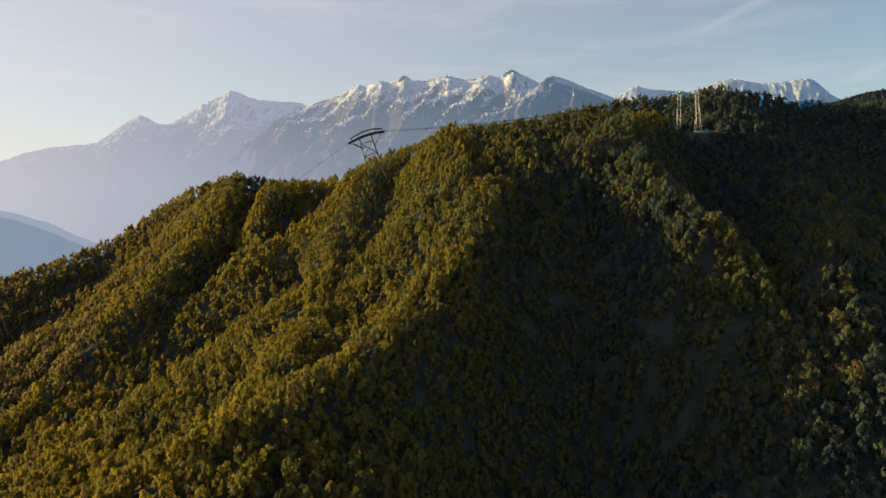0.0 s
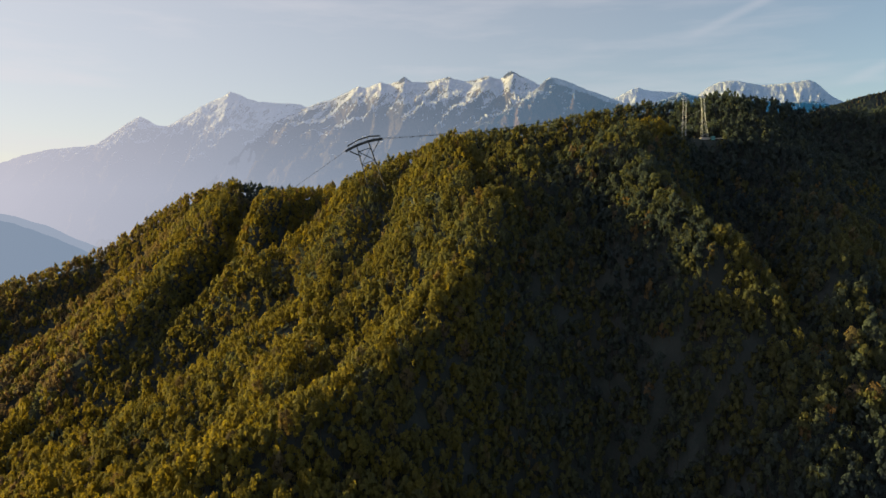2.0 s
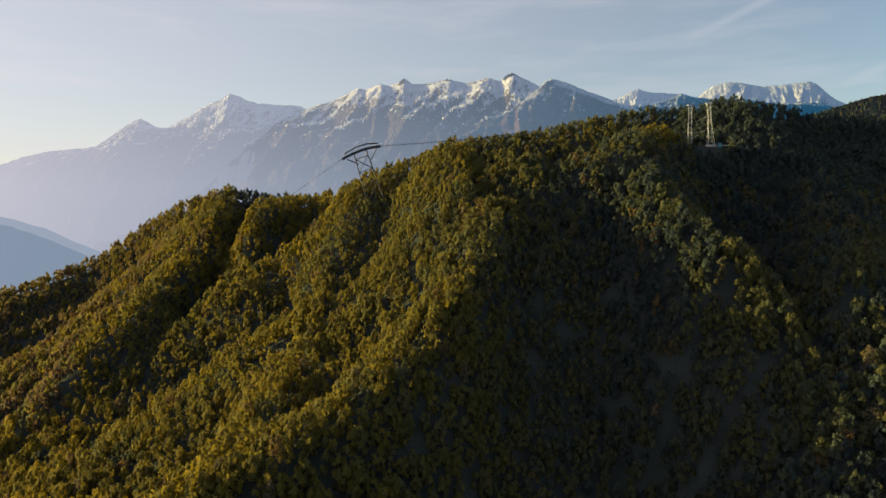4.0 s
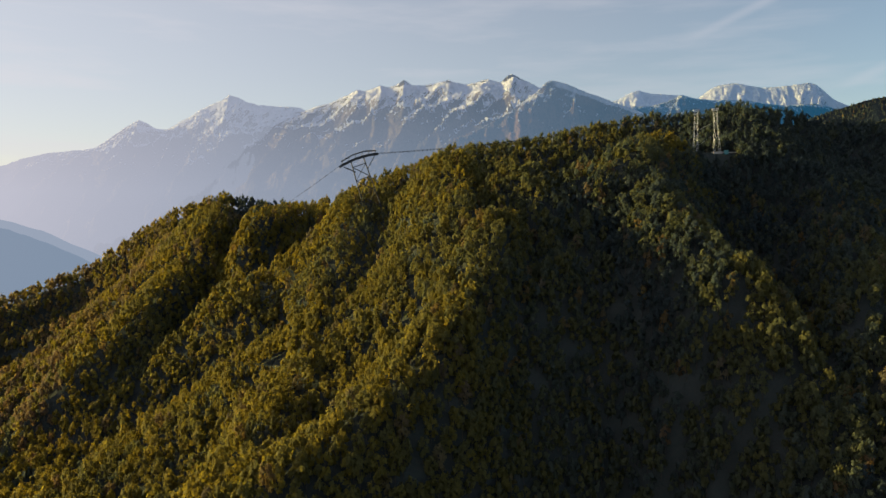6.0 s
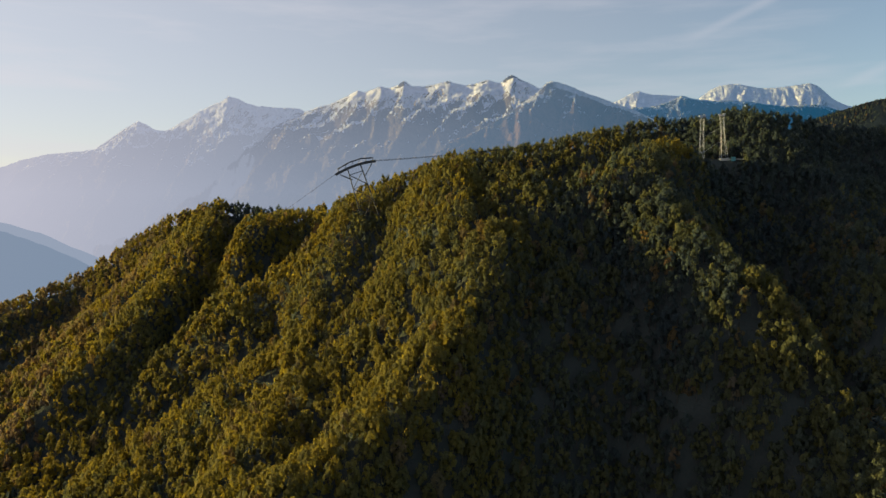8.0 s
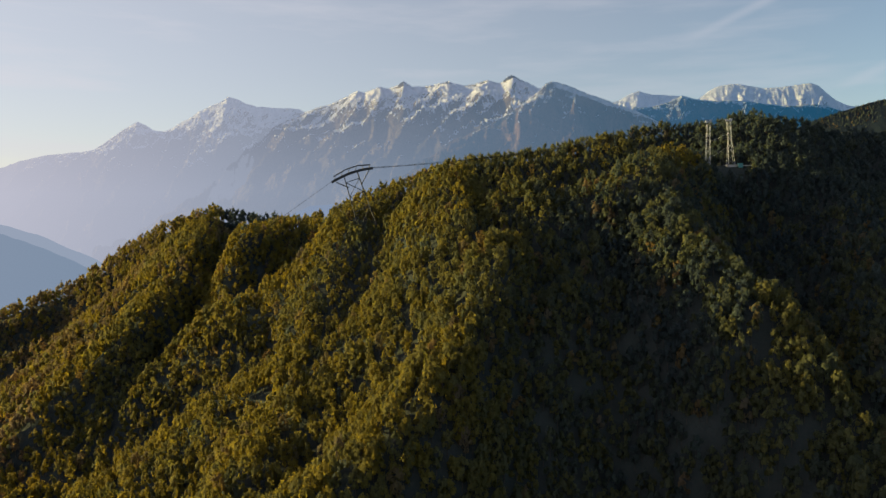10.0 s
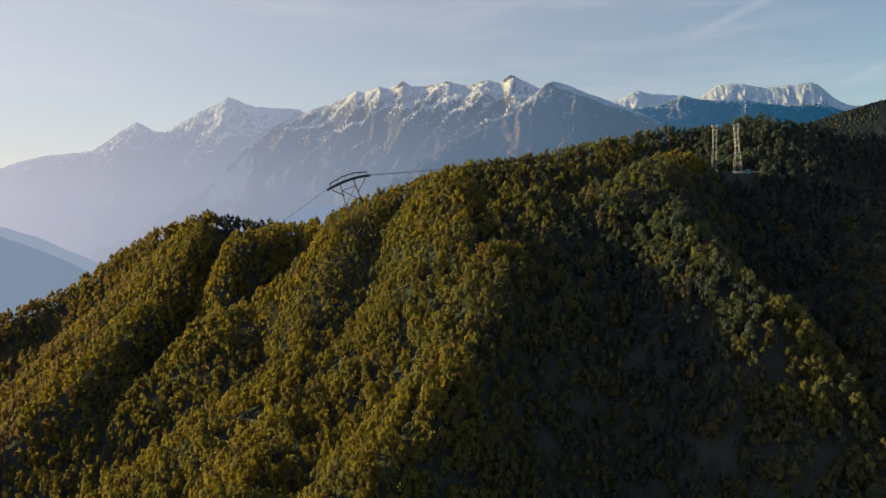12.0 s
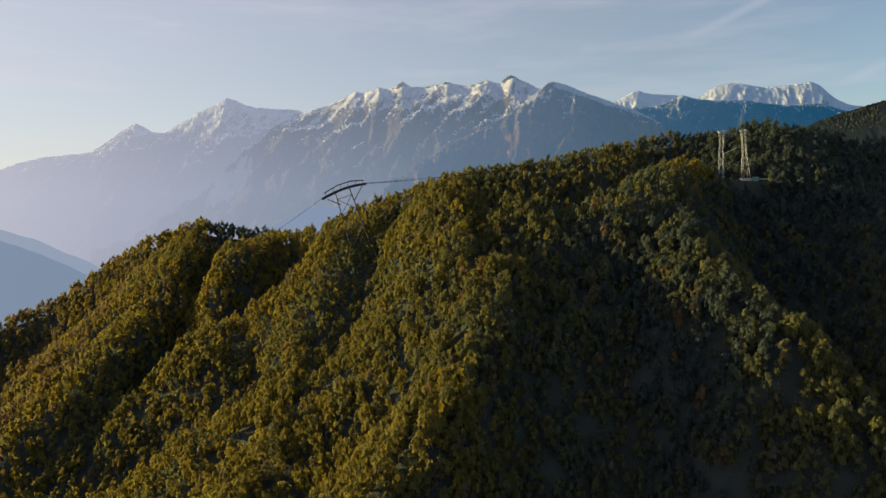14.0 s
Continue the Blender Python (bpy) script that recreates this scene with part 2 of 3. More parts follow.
CRESTS["right_spur"] = [(80, 335, 239.1), (78, 300, 224.3), (80, 285, 215.6), (90, 266, 200.7), (99, 256, 194.6), (103, 243, 178.6), (107, 234, 168.4), (107, 222, 157.6), (106, 210, 148.9), (106, 196, 136.9), (106, 175, 116.9), (110, 130, 71.5)]
CRESTS["east_nose"] = [(165, 350, 231.0), (146, 290, 207.5), (127, 248, 183.6), (124, 228, 166.6), (121, 215, 155.0), (116, 200, 141.2), (114, 170, 113.0)]
CRESTS["right_flank"] = [(205, 400, 250.6), (215, 340, 200.8), (208, 280, 158.6), (204, 230, 128.9), (210, 160, 90.8)]
CRESTS["left_spur"] = [(-135, 472, 217.8), (-126, 420, 205.2), (-122, 399, 201.9), (-115, 380, 194.5), (-117, 361, 189.3), (-123, 345, 181.1), (-136, 333, 166.4), (-150, 318, 149.1), (-170, 290, 122.8), (-225, 220, 62.9)]
CRESTS["saddle_nose"] = [(-75, 440, 213.8), (-90, 400, 215.5), (-93, 380, 216.5), (-97, 366, 205.6), (-102, 357, 191.8)]
CRESTS["tower_nose"] = [(-31, 415, 228.0), (-34, 370, 223.2), (-38, 345, 212.8), (-47, 310, 169.5)]
CRESTS["lower_nose"] = [(-40, 350, 217.1), (-60, 352, 202.7), (-76, 349, 194.1), (-93, 339, 181.7), (-108, 330, 165.1), (-124, 318, 147.4), (-138, 304, 136.4), (-170, 285, 115.9), (-230, 230, 70.1)]
CRESTS["left_rib"] = [(-126, 412, 200.1), (-133, 400, 191.0), (-145, 378, 174.4), (-157, 363, 162.1), (-174, 335, 141.8), (-192, 300, 117.5)]
CRESTS["mast_knoll"] = [(112, 376, 246), (124, 372, 245.5), (134, 371, 245)]
CRESTS["left_outer"] = [(-196, 425, 146.2), (-195, 394, 143.2), (-191, 357, 141.7), (-200, 320, 125.8), (-225, 270, 91.5)]
# gullies cut between the crests: depth, half width and line
GULLIES = []
GULLIES.append((28.0, 21, [(38, 236), (32, 208), (18, 180), (2, 140)]))
GULLIES.append((8.9, 18, [(52, 262), (52, 235), (54, 200), (58, 150)]))
GULLIES.append((24.0, 10, [(-106, 402), (-106, 372), (-106, 356), (-112, 346)]))
GULLIES.append((5.0, 7, [(-116, 342), (-126, 328), (-138, 312)]))
GULLIES.append((16.0, 12, [(-54, 396), (-63, 384), (-66, 370), (-70, 361), (-78, 356)]))
GULLIES.append((13.0, 12, [(-14, 386), (16, 371), (50, 369), (90, 380), (110, 388)]))
GULLIES.append((1.5, 14, [(-172, 440), (-182, 405), (-205, 355), (-230, 310)]))
GULLIES.append((3.0, 13, [(-98, 302), (-122, 278), (-150, 252), (-190, 225)]))
GULLIES.append((2.6, 11, [(-52, 288), (-74, 266), (-100, 248), (-130, 228)]))
GULLIES.append((1.8, 8, [(120, 295), (113, 255), (116, 236)]))
# steepness of each crest's sides, left and right as one walks down it
FALL = {"main_spur": (2.00, 0.67), "right_spur": (1.30, 1.04), "saddle_nose": (1.54, 0.93), "left_spur": (1.91, 0.84), "shoulder": (0.81, 0.80), "upper_shoulder": (0.70, 1.11), "skyline": (0.46, 0.83), "summit_ridge": (0.45, 0.68), "east_ridge": (0.54, 0.85), "link": (1.06, 1.66), "head_nose": (1.40, 1.40), "mast_knoll": (0.5, 1.7), "east_nose": (1.02, 0.99), "lower_nose": (0.69, 0.92), "right_flank": (0.60, 0.59), "tower_nose": (0.30, 0.55), "left_rib": (0.71, 0.70), "left_outer": (0.60, 0.76)}
# crests with a rounded head: how far it reaches and how much steeper the slope is below it
HEAD = {"shoulder": (26, 1.1), "upper_shoulder": (9, 0.9), "right_spur": (12, 0.5)}


def ground_height(x, y):
    """Height of the bare ground: a soft upper hull of the slopes below each crest."""
    best = []
    for name, line in CRESTS.items():
        near, level, rate = np.full(x.shape, 1e18), np.zeros(x.shape), np.zeros(x.shape)
        left, right = FALL.get(name, (0.6, 0.6))
        for (ax, ay, az), (bx, by, bz) in zip(line, line[1:]):
            dx, dy = bx - ax, by - ay
            s = np.clip(((x - ax) * dx + (y - ay) * dy) / (dx * dx + dy * dy), 0, 1)
            d = (x - ax - s * dx) ** 2 + (y - ay - s * dy) ** 2
            level = np.where(d < near, az + s * (bz - az), level)
            side = np.clip(((y - ay) * dx - (x - ax) * dy) / math.hypot(dx, dy) / 8, -1, 1)
            rate = np.where(d < near, (left + right) / 2 + side * (left - right) / 2, rate)
            near = np.minimum(near, d)
        away = np.sqrt(near + 64) - 8
        reach, more = HEAD.get(name, (0, 0))
        best.append(level - rate * away - more * np.maximum(away - reach, 0))
    best.append(np.full(x.shape, -260.0))
    best = np.stack(best)
    weight = np.exp(np.maximum((best - best.max(0)) / 4.0, -40))
    z = (best * weight).sum(0) / weight.sum(0) - CREST_CANOPY
    for depth, half, line in GULLIES:
        near = np.full(x.shape, 1e18)
        for (ax, ay), (bx, by) in zip(line, line[1:]):
            dx, dy = bx - ax, by - ay
            s = np.clip(((x - ax) * dx + (y - ay) * dy) / (dx * dx + dy * dy), 0, 1)
            near = np.minimum(near, (x - ax - s * dx) ** 2 + (y - ay - s * dy) ** 2)
        z = z - depth * np.exp(-near / half ** 2)
    near_part = np.exp(-((x / 700) ** 2 + ((y - 300) / 600) ** 2))
    z = z - near_part * 9 * np.clip(fractal((x + 0.6 * y) / 26, (y - 0.5 * x) / 60, 14, 3) - 0.52, 0, 1) * np.clip((400 - y) / 40, 0, 1)
    return z + near_part * (8 * (fractal(x / 45, y / 45, 3, 4) - 0.5)) + (1 - near_part) * 60 * (fractal(x / 600, y / 600, 8, 4) - 0.5)


def steps(low, high, fine, far):
    mid = np.arange(low, high + 0.1, fine)
    grow, at, step = [], high, fine
    while at < far:
        step *= 1.22
        at += step
        grow.append(at)
    grow = np.array(grow)
    return np.concatenate([(low - (grow - high))[::-1], mid, grow])


gx, gy = steps(-420, 420, 4.0, 4700), steps(40, 560, 4.0, 4300)
X, Y = np.meshgrid(gx, gy)
Z = ground_height(X, Y)
me = mesh_of("ground", np.stack([X, Y, Z], -1).reshape(-1, 3), sheet(len(gx), len(gy)))
me.materials.append(SOIL)
tagged(new("ground", me), "leaf-littered mountain slopes under the spring forest", "ground", kind="structure")


# ---- far mountains ----
def mountain(name, crest, y_crest, foot, depth, material, label, seed, spur=420, relief=170, lean=0.3, jag=14, nx=300, nv=90, swing=0.0, pivot=0.0, near_end=0.0):
    """A range from its crest line of (x, z): it falls towards the viewer in spurs and gullies, and away behind."""
    cx, cz = np.array(crest, float).T
    x = np.linspace(cx[0], cx[-1], nx)
    top = np.interp(x, cx, cz) + jag * (fractal(x / 52, x * 0 + seed, seed, 5, 0.62, True) - 0.55)
    v = np.concatenate([[-0.35, -0.15], np.linspace(0, 1, nv - 2) ** 1.25])
    V, Xg = np.meshgrid(v, x, indexing="ij")
    T = np.broadcast_to(top, Xg.shape)
    drop = np.where(V < 0, -V * 1.2, V)
    z = T - (T - foot) * np.clip(drop, 0, 1) ** 0.92
    u = Xg + lean * depth * drop + 0.9 * spur * (fractal(Xg / spur / 1.2, drop * depth / spur, seed + 5, 4) - 0.5)
    cut = fractal(u / spur, drop * depth * 0.75 / spur + seed + 0.5 * fractal(Xg / spur, drop * 4, seed + 31, 3), seed + 9, 7, 0.56, True) - 0.6
    z = z + relief * cut * np.clip(drop * 6, 0, 1) * (1 - 0.4 * np.clip(drop, 0, 1))
    rugged = fractal(u / spur * 4.5, drop * depth / spur * 3.4, seed + 40, 5, 0.6, True) - 0.6
    z = z + 0.28 * relief * rugged * np.clip(drop * 24, 0, 1)
    y = y_crest - swing * 260 * np.log1p(np.exp(np.clip((pivot - Xg) / 260, -30, 30))) - depth * V + 60 * (fractal(Xg / 300, V * 2, seed + 20, 3) - 0.5) * np.clip(drop * 3, 0, 1)
    # one end comes nearer, scaled about the camera's eye to keep its outline there
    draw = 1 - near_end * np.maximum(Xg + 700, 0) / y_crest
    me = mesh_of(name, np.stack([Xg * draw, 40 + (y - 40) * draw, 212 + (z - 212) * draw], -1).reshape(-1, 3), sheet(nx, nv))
    me.materials.append(material)
    return tagged(new(name, me), label, "mountain", kind="structure")


ROCK_WARM, ROCK_DARK = (0.19, 0.15, 0.13), (0.08, 0.075, 0.075)
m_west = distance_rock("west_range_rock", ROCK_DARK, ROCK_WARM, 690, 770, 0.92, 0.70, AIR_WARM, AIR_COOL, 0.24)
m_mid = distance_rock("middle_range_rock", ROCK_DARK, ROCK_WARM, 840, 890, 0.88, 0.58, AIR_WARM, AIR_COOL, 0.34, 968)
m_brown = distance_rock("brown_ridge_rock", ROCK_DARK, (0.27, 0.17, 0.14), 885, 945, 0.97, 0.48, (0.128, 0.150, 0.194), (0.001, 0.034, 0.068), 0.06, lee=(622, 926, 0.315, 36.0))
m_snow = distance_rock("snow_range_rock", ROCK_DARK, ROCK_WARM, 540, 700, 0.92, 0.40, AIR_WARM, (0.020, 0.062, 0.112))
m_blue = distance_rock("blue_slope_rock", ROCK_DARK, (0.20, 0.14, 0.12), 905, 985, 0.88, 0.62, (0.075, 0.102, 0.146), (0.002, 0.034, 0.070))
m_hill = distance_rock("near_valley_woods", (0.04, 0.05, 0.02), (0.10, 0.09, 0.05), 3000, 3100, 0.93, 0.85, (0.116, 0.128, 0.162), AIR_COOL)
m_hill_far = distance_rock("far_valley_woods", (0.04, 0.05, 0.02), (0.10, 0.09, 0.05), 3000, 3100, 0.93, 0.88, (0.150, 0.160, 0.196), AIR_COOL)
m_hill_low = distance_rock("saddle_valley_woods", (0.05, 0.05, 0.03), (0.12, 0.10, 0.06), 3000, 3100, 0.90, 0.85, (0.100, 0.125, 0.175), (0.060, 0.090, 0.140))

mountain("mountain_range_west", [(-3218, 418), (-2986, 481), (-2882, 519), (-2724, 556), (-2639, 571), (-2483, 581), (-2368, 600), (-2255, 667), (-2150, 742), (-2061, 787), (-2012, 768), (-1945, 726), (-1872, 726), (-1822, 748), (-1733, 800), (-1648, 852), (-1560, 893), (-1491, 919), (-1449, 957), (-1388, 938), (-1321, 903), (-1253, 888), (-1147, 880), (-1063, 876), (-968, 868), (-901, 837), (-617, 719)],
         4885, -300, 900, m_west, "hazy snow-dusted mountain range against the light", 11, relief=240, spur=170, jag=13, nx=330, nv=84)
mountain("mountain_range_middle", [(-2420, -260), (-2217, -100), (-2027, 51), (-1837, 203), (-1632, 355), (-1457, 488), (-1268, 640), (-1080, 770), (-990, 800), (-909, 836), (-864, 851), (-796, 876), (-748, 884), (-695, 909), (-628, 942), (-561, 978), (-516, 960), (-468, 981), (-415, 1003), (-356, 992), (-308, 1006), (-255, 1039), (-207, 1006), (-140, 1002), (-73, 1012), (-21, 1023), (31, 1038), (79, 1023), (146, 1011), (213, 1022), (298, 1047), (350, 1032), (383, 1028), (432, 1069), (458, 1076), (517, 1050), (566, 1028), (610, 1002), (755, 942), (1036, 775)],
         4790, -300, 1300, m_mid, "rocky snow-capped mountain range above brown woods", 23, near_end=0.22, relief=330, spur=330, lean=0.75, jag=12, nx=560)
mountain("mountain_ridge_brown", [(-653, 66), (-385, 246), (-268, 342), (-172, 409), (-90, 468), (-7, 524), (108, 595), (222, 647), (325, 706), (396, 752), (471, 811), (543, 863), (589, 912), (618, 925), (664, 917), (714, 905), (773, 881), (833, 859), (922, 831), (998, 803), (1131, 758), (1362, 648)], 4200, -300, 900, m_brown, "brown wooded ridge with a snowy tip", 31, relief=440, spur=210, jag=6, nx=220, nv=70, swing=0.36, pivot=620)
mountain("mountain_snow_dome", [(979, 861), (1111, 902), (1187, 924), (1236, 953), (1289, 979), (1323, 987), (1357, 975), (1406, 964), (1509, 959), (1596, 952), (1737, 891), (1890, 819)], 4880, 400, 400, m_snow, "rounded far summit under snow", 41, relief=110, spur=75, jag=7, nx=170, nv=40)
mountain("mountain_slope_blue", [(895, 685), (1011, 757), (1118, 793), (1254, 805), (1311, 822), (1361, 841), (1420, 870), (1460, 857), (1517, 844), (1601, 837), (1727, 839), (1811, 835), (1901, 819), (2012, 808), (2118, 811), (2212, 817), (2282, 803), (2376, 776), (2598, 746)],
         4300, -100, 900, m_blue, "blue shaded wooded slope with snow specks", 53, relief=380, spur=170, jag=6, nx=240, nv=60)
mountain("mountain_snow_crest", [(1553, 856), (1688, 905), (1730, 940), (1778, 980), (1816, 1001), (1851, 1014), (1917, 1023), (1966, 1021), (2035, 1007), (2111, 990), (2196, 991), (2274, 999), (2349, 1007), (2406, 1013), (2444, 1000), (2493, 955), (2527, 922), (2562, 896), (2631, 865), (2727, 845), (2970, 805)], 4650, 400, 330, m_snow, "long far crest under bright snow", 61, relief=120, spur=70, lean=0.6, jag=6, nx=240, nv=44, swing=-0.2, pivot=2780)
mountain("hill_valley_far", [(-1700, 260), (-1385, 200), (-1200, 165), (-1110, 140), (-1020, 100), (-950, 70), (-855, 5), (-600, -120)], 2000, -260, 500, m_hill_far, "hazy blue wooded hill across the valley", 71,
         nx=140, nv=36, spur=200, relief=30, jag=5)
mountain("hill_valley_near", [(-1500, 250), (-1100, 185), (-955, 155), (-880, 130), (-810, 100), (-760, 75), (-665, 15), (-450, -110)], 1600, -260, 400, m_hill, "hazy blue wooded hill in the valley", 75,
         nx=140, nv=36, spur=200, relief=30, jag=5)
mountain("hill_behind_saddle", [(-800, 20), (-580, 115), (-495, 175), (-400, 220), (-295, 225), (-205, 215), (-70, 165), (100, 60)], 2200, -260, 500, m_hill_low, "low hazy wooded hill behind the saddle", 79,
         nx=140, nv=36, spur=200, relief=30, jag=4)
conifer_hill_line = [(699, 366), (749, 388), (795, 404), (827, 414), (863, 424), (885, 429), (945, 439), (1034, 444)]

# ---- trees ----
def ball():
    bm = bmesh.new()
    bmesh.ops.create_icosphere(bm, subdivisions=1, radius=1)
    v = np.array([p.co[:] for p in bm.verts])
    f = np.array([[p.index for p in q.verts] for q in bm.faces])
    bm.free()
    return v, f


BALL_V, BALL_F = ball()


def crown_arrays(rng, clumps, leaf_count, tall, leaf):
    """One crown of radius 1 and the given height: sprays of leaves gathered in uneven clumps, each round a small dense core."""
    verts, faces, count = [], [], 0
    turn = rng.uniform(0, 6.28)
    keep = BALL_F[BALL_V[BALL_F].mean(1)[:, 2] > -0.5]
    used, core = np.unique(keep, return_inverse=True)
    core = core.reshape(-1, 3)
    for k in range(clumps):
        t = (k + 0.5) / clumps
        a = turn + k * 2.4 + rng.uniform(-0.4, 0.4)
        level = tall * (0.22 + 0.62 * t ** 0.8) + rng.uniform(-0.06, 0.06)
        out = 0.66 * math.sqrt(max(0.0, 1 - (2 * t - 1.1) ** 2 * 0.7)) * rng.uniform(0.8, 1.1) * (1.0 if k < clumps - 1 else 0.15)
        c = np.array([math.cos(a) * out, math.sin(a) * out, level])
        r = rng.uniform(0.28, 0.42)
        lump = 1 + 0.4 * (rng.random(len(used)) - 0.5)
        verts.append(BALL_V[used] * lump[:, None] * r * 0.62 + c)
        faces.append(core + count)
        count += len(used)
        m = leaf_count // clumps
        d = rng.normal(size=(m, 3))
        d[:, 2] = np.abs(d[:, 2]) * 0.95 - 0.35
        d /= np.linalg.norm(d, axis=1)[:, None]
        p = c + d * r * rng.uniform(0.6, 1.18, (m, 1))
        # the leaves lie loosely along the outside of the crown
        dome = p - np.array([0, 0, tall * 0.42])
        dome[:, 2] *= 0.6
        lie = dome / np.linalg.norm(dome, axis=1)[:, None] + d * 0.40 + rng.normal(size=(m, 3)) * 0.22
        e = np.cross(lie, rng.normal(size=(m, 3)))
        e /= np.linalg.norm(e, axis=1)[:, None]
        g = np.cross(e, lie)
        g /= np.linalg.norm(g, axis=1)[:, None]
        s = leaf * rng.uniform(0.6, 1.3, (m, 1))
        verts.append(np.stack([p - e * s, p + e * s * 0.8 - g * s * 0.5, p + g * s * 1.3], 1).reshape(-1, 3))
        faces.append(count + 3 * np.arange(m)[:, None] + np.array([[0, 1, 2]]))
        count += 3 * m
    return np.concatenate(verts), np.concatenate(faces)


def trunk_arrays(rng, tall, sides=5):
    """A tapered trunk with two limbs that reach into the crown."""
    verts, faces, count = [], [], 0
    for low, high, r0, r1 in (((0, 0, 0), (0, 0, tall * 0.75), 0.06, 0.02), ((0, 0, tall * 0.3), (0.4, 0.15, tall * 0.62), 0.03, 0.01), ((0, 0, tall * 0.38), (-0.35, -0.25, tall * 0.68), 0.03, 0.01)):
        a = np.arange(sides) * 6.2832 / sides
        ring = np.stack([np.cos(a), np.sin(a), a * 0], 1)
        verts += [np.array(low) + ring * r0, np.array(high) + ring * r1]
        i = np.arange(sides)
        j = (i + 1) % sides
        faces += [np.stack([i, j, sides + j], 1) + count, np.stack([i, sides + j, sides + i], 1) + count]
        count += 2 * sides
    return np.concatenate(verts), np.concatenate(faces)


rng = np.random.default_rng(7)
TALL = [2.5, 2.4, 2.6, 2.45, 2.55, 2.35, 2.6, 2.7]
NEAR_CROWNS = [crown_arrays(rng, 9, 198, h, 0.14) for h in TALL]
FAR_CROWNS = [crown_arrays(rng, 5, 105, h, 0.175) for h in TALL]
BACK_CROWNS = [crown_arrays(rng, 4, 28, h, 0.34) for h in TALL]
TRUNKS = [trunk_arrays(rng, h) for h in TALL]
SLIM_TRUNKS = [trunk_arrays(rng, h, 3) for h in TALL]

TOWER_AT = (-36.0, 358.0)
MAST_AT = ((119.6, 374.5), (128.4, 370.5))
spacing = 2.3
cells_x, cells_y = np.meshgrid(np.arange(-400, 400, spacing), np.arange(96, 520, spacing))
px = cells_x.ravel() + rng.uniform(-1.3, 1.3, cells_x.size)
py = cells_y.ravel() + rng.uniform(-1.3, 1.3, cells_x.size)
keep = (px > -0.67 * py - 14) & (px < 0.645 * py + 4)
pz = ground_height(px, py)
# as many trees to the square metre of slope on steep ground as on gentle
steep = np.hypot(ground_height(px + 2, py) - ground_height(px - 2, py), ground_height(px, py + 2) - ground_height(px, py - 2)) / 4
keep &= rng.random(px.size) < 0.47 * np.clip(np.sqrt(1 + steep ** 2) / 1.25, 0.8, 2.1)
# slopes far below the flight are bare of trees that nobody sees
keep &= pz + 14 > 196 - 0.54 * py
# trees on the back of the hill, well below the crest behind them, are never seen
crest_y = np.interp(px, [-420, -330, -211, -135, -75, -30, 4, 420], [395, 410, 456, 472, 440, 410, 403, 402])
keep &= py < crest_y + 16
for mx, my in MAST_AT:
    keep &= (px - mx - 1) ** 2 + (py - my + 2.5) ** 2 > 5.5 ** 2
keep &= ~((px > 114) & (px < 137) & (py > 362) & (py < 374))
keep &= ~((np.abs(px + 33) < 8) & (py > 346) & (py < 364))
px, py, pz, steep = px[keep], py[keep], pz[keep], steep[keep]
n_trees = len(px)


def open_to(x, y, z, eye):
    """Which places stand clear of the slopes between them and the eye."""
    clear = np.ones(len(x), bool)
    for s in np.linspace(0.35, 0.985, 40):
        clear &= ground_height(eye[0] + (x - eye[0]) * s, eye[1] + (y - eye[1]) * s) + 4.5 < eye[2] + (z - eye[2]) * s
    return clear


# trees in the folds and on the back of the hill, out of sight of the valley air, are built coarser
fold = ~(open_to(px, py, pz + 9, (0, 0, 196)) | open_to(px, py, pz + 9, (0, 80, 228)))
size = 1.98 * rng.uniform(0.84, 1.18, n_trees) * (0.86 + 0.28 * vnoise(px / 30, py / 30, 4))
size *= 1 + 0.12 * np.clip((270 - py) / 60, 0, 1)
size = np.where((np.abs(px + 32) < 10) & (py > 322) & (py < 352), size * 0.6, size)
stretch_z = rng.uniform(1.5, 1.9, n_trees)
spin = rng.uniform(0, 6.283, n_trees)
kind_of = np.where(rng.random(n_trees) < 0.07, rng.integers(6, 8, n_trees), rng.integers(0, 6, n_trees))
tint = np.clip(0.22 + rng.random(n_trees) * 0.44 + 0.40 * (vnoise(px / 24, py / 24, 6) - 0.35), 0, 0.9)
tint = np.where(rng.random(n_trees) < 0.05, rng.uniform(0.92, 1.0, n_trees), tint)
# ochre where sunlit, greener beyond the spur: light and shade put into the tint
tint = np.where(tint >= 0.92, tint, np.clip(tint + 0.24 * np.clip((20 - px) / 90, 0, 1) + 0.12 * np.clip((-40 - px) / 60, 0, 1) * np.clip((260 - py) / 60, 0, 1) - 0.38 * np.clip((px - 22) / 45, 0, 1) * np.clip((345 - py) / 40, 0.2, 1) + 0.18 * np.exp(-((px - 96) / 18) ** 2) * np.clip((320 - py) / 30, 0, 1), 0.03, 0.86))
# shade on the summit and beyond it put into the trees' tint
summit_shade = np.clip((px - 90) / 30, 0, 1) * np.clip((py - 300) / 50, 0, 1)
tint = np.where(rng.random(n_trees) < summit_shade, tint * 0.22, np.maximum(tint, 0.06))
# a sunlit stand on the shoulder, its brightness put into the tint
tint = np.where(np.hypot(px - 94, py - 348) < 11, rng.uniform(0.72, 0.9, n_trees), tint)
# one russet tree below it
tint = np.where(np.hypot(px - 56, py - 314) < 5, 0.95, tint)
# the outermost slope still half bare
outer = (px < -150) & (py > 300) & (rng.random(n_trees) < 0.55)
tint = np.where(outer, 0.93 + 0.07 * vnoise(px / 3, py / 3, 12), tint)
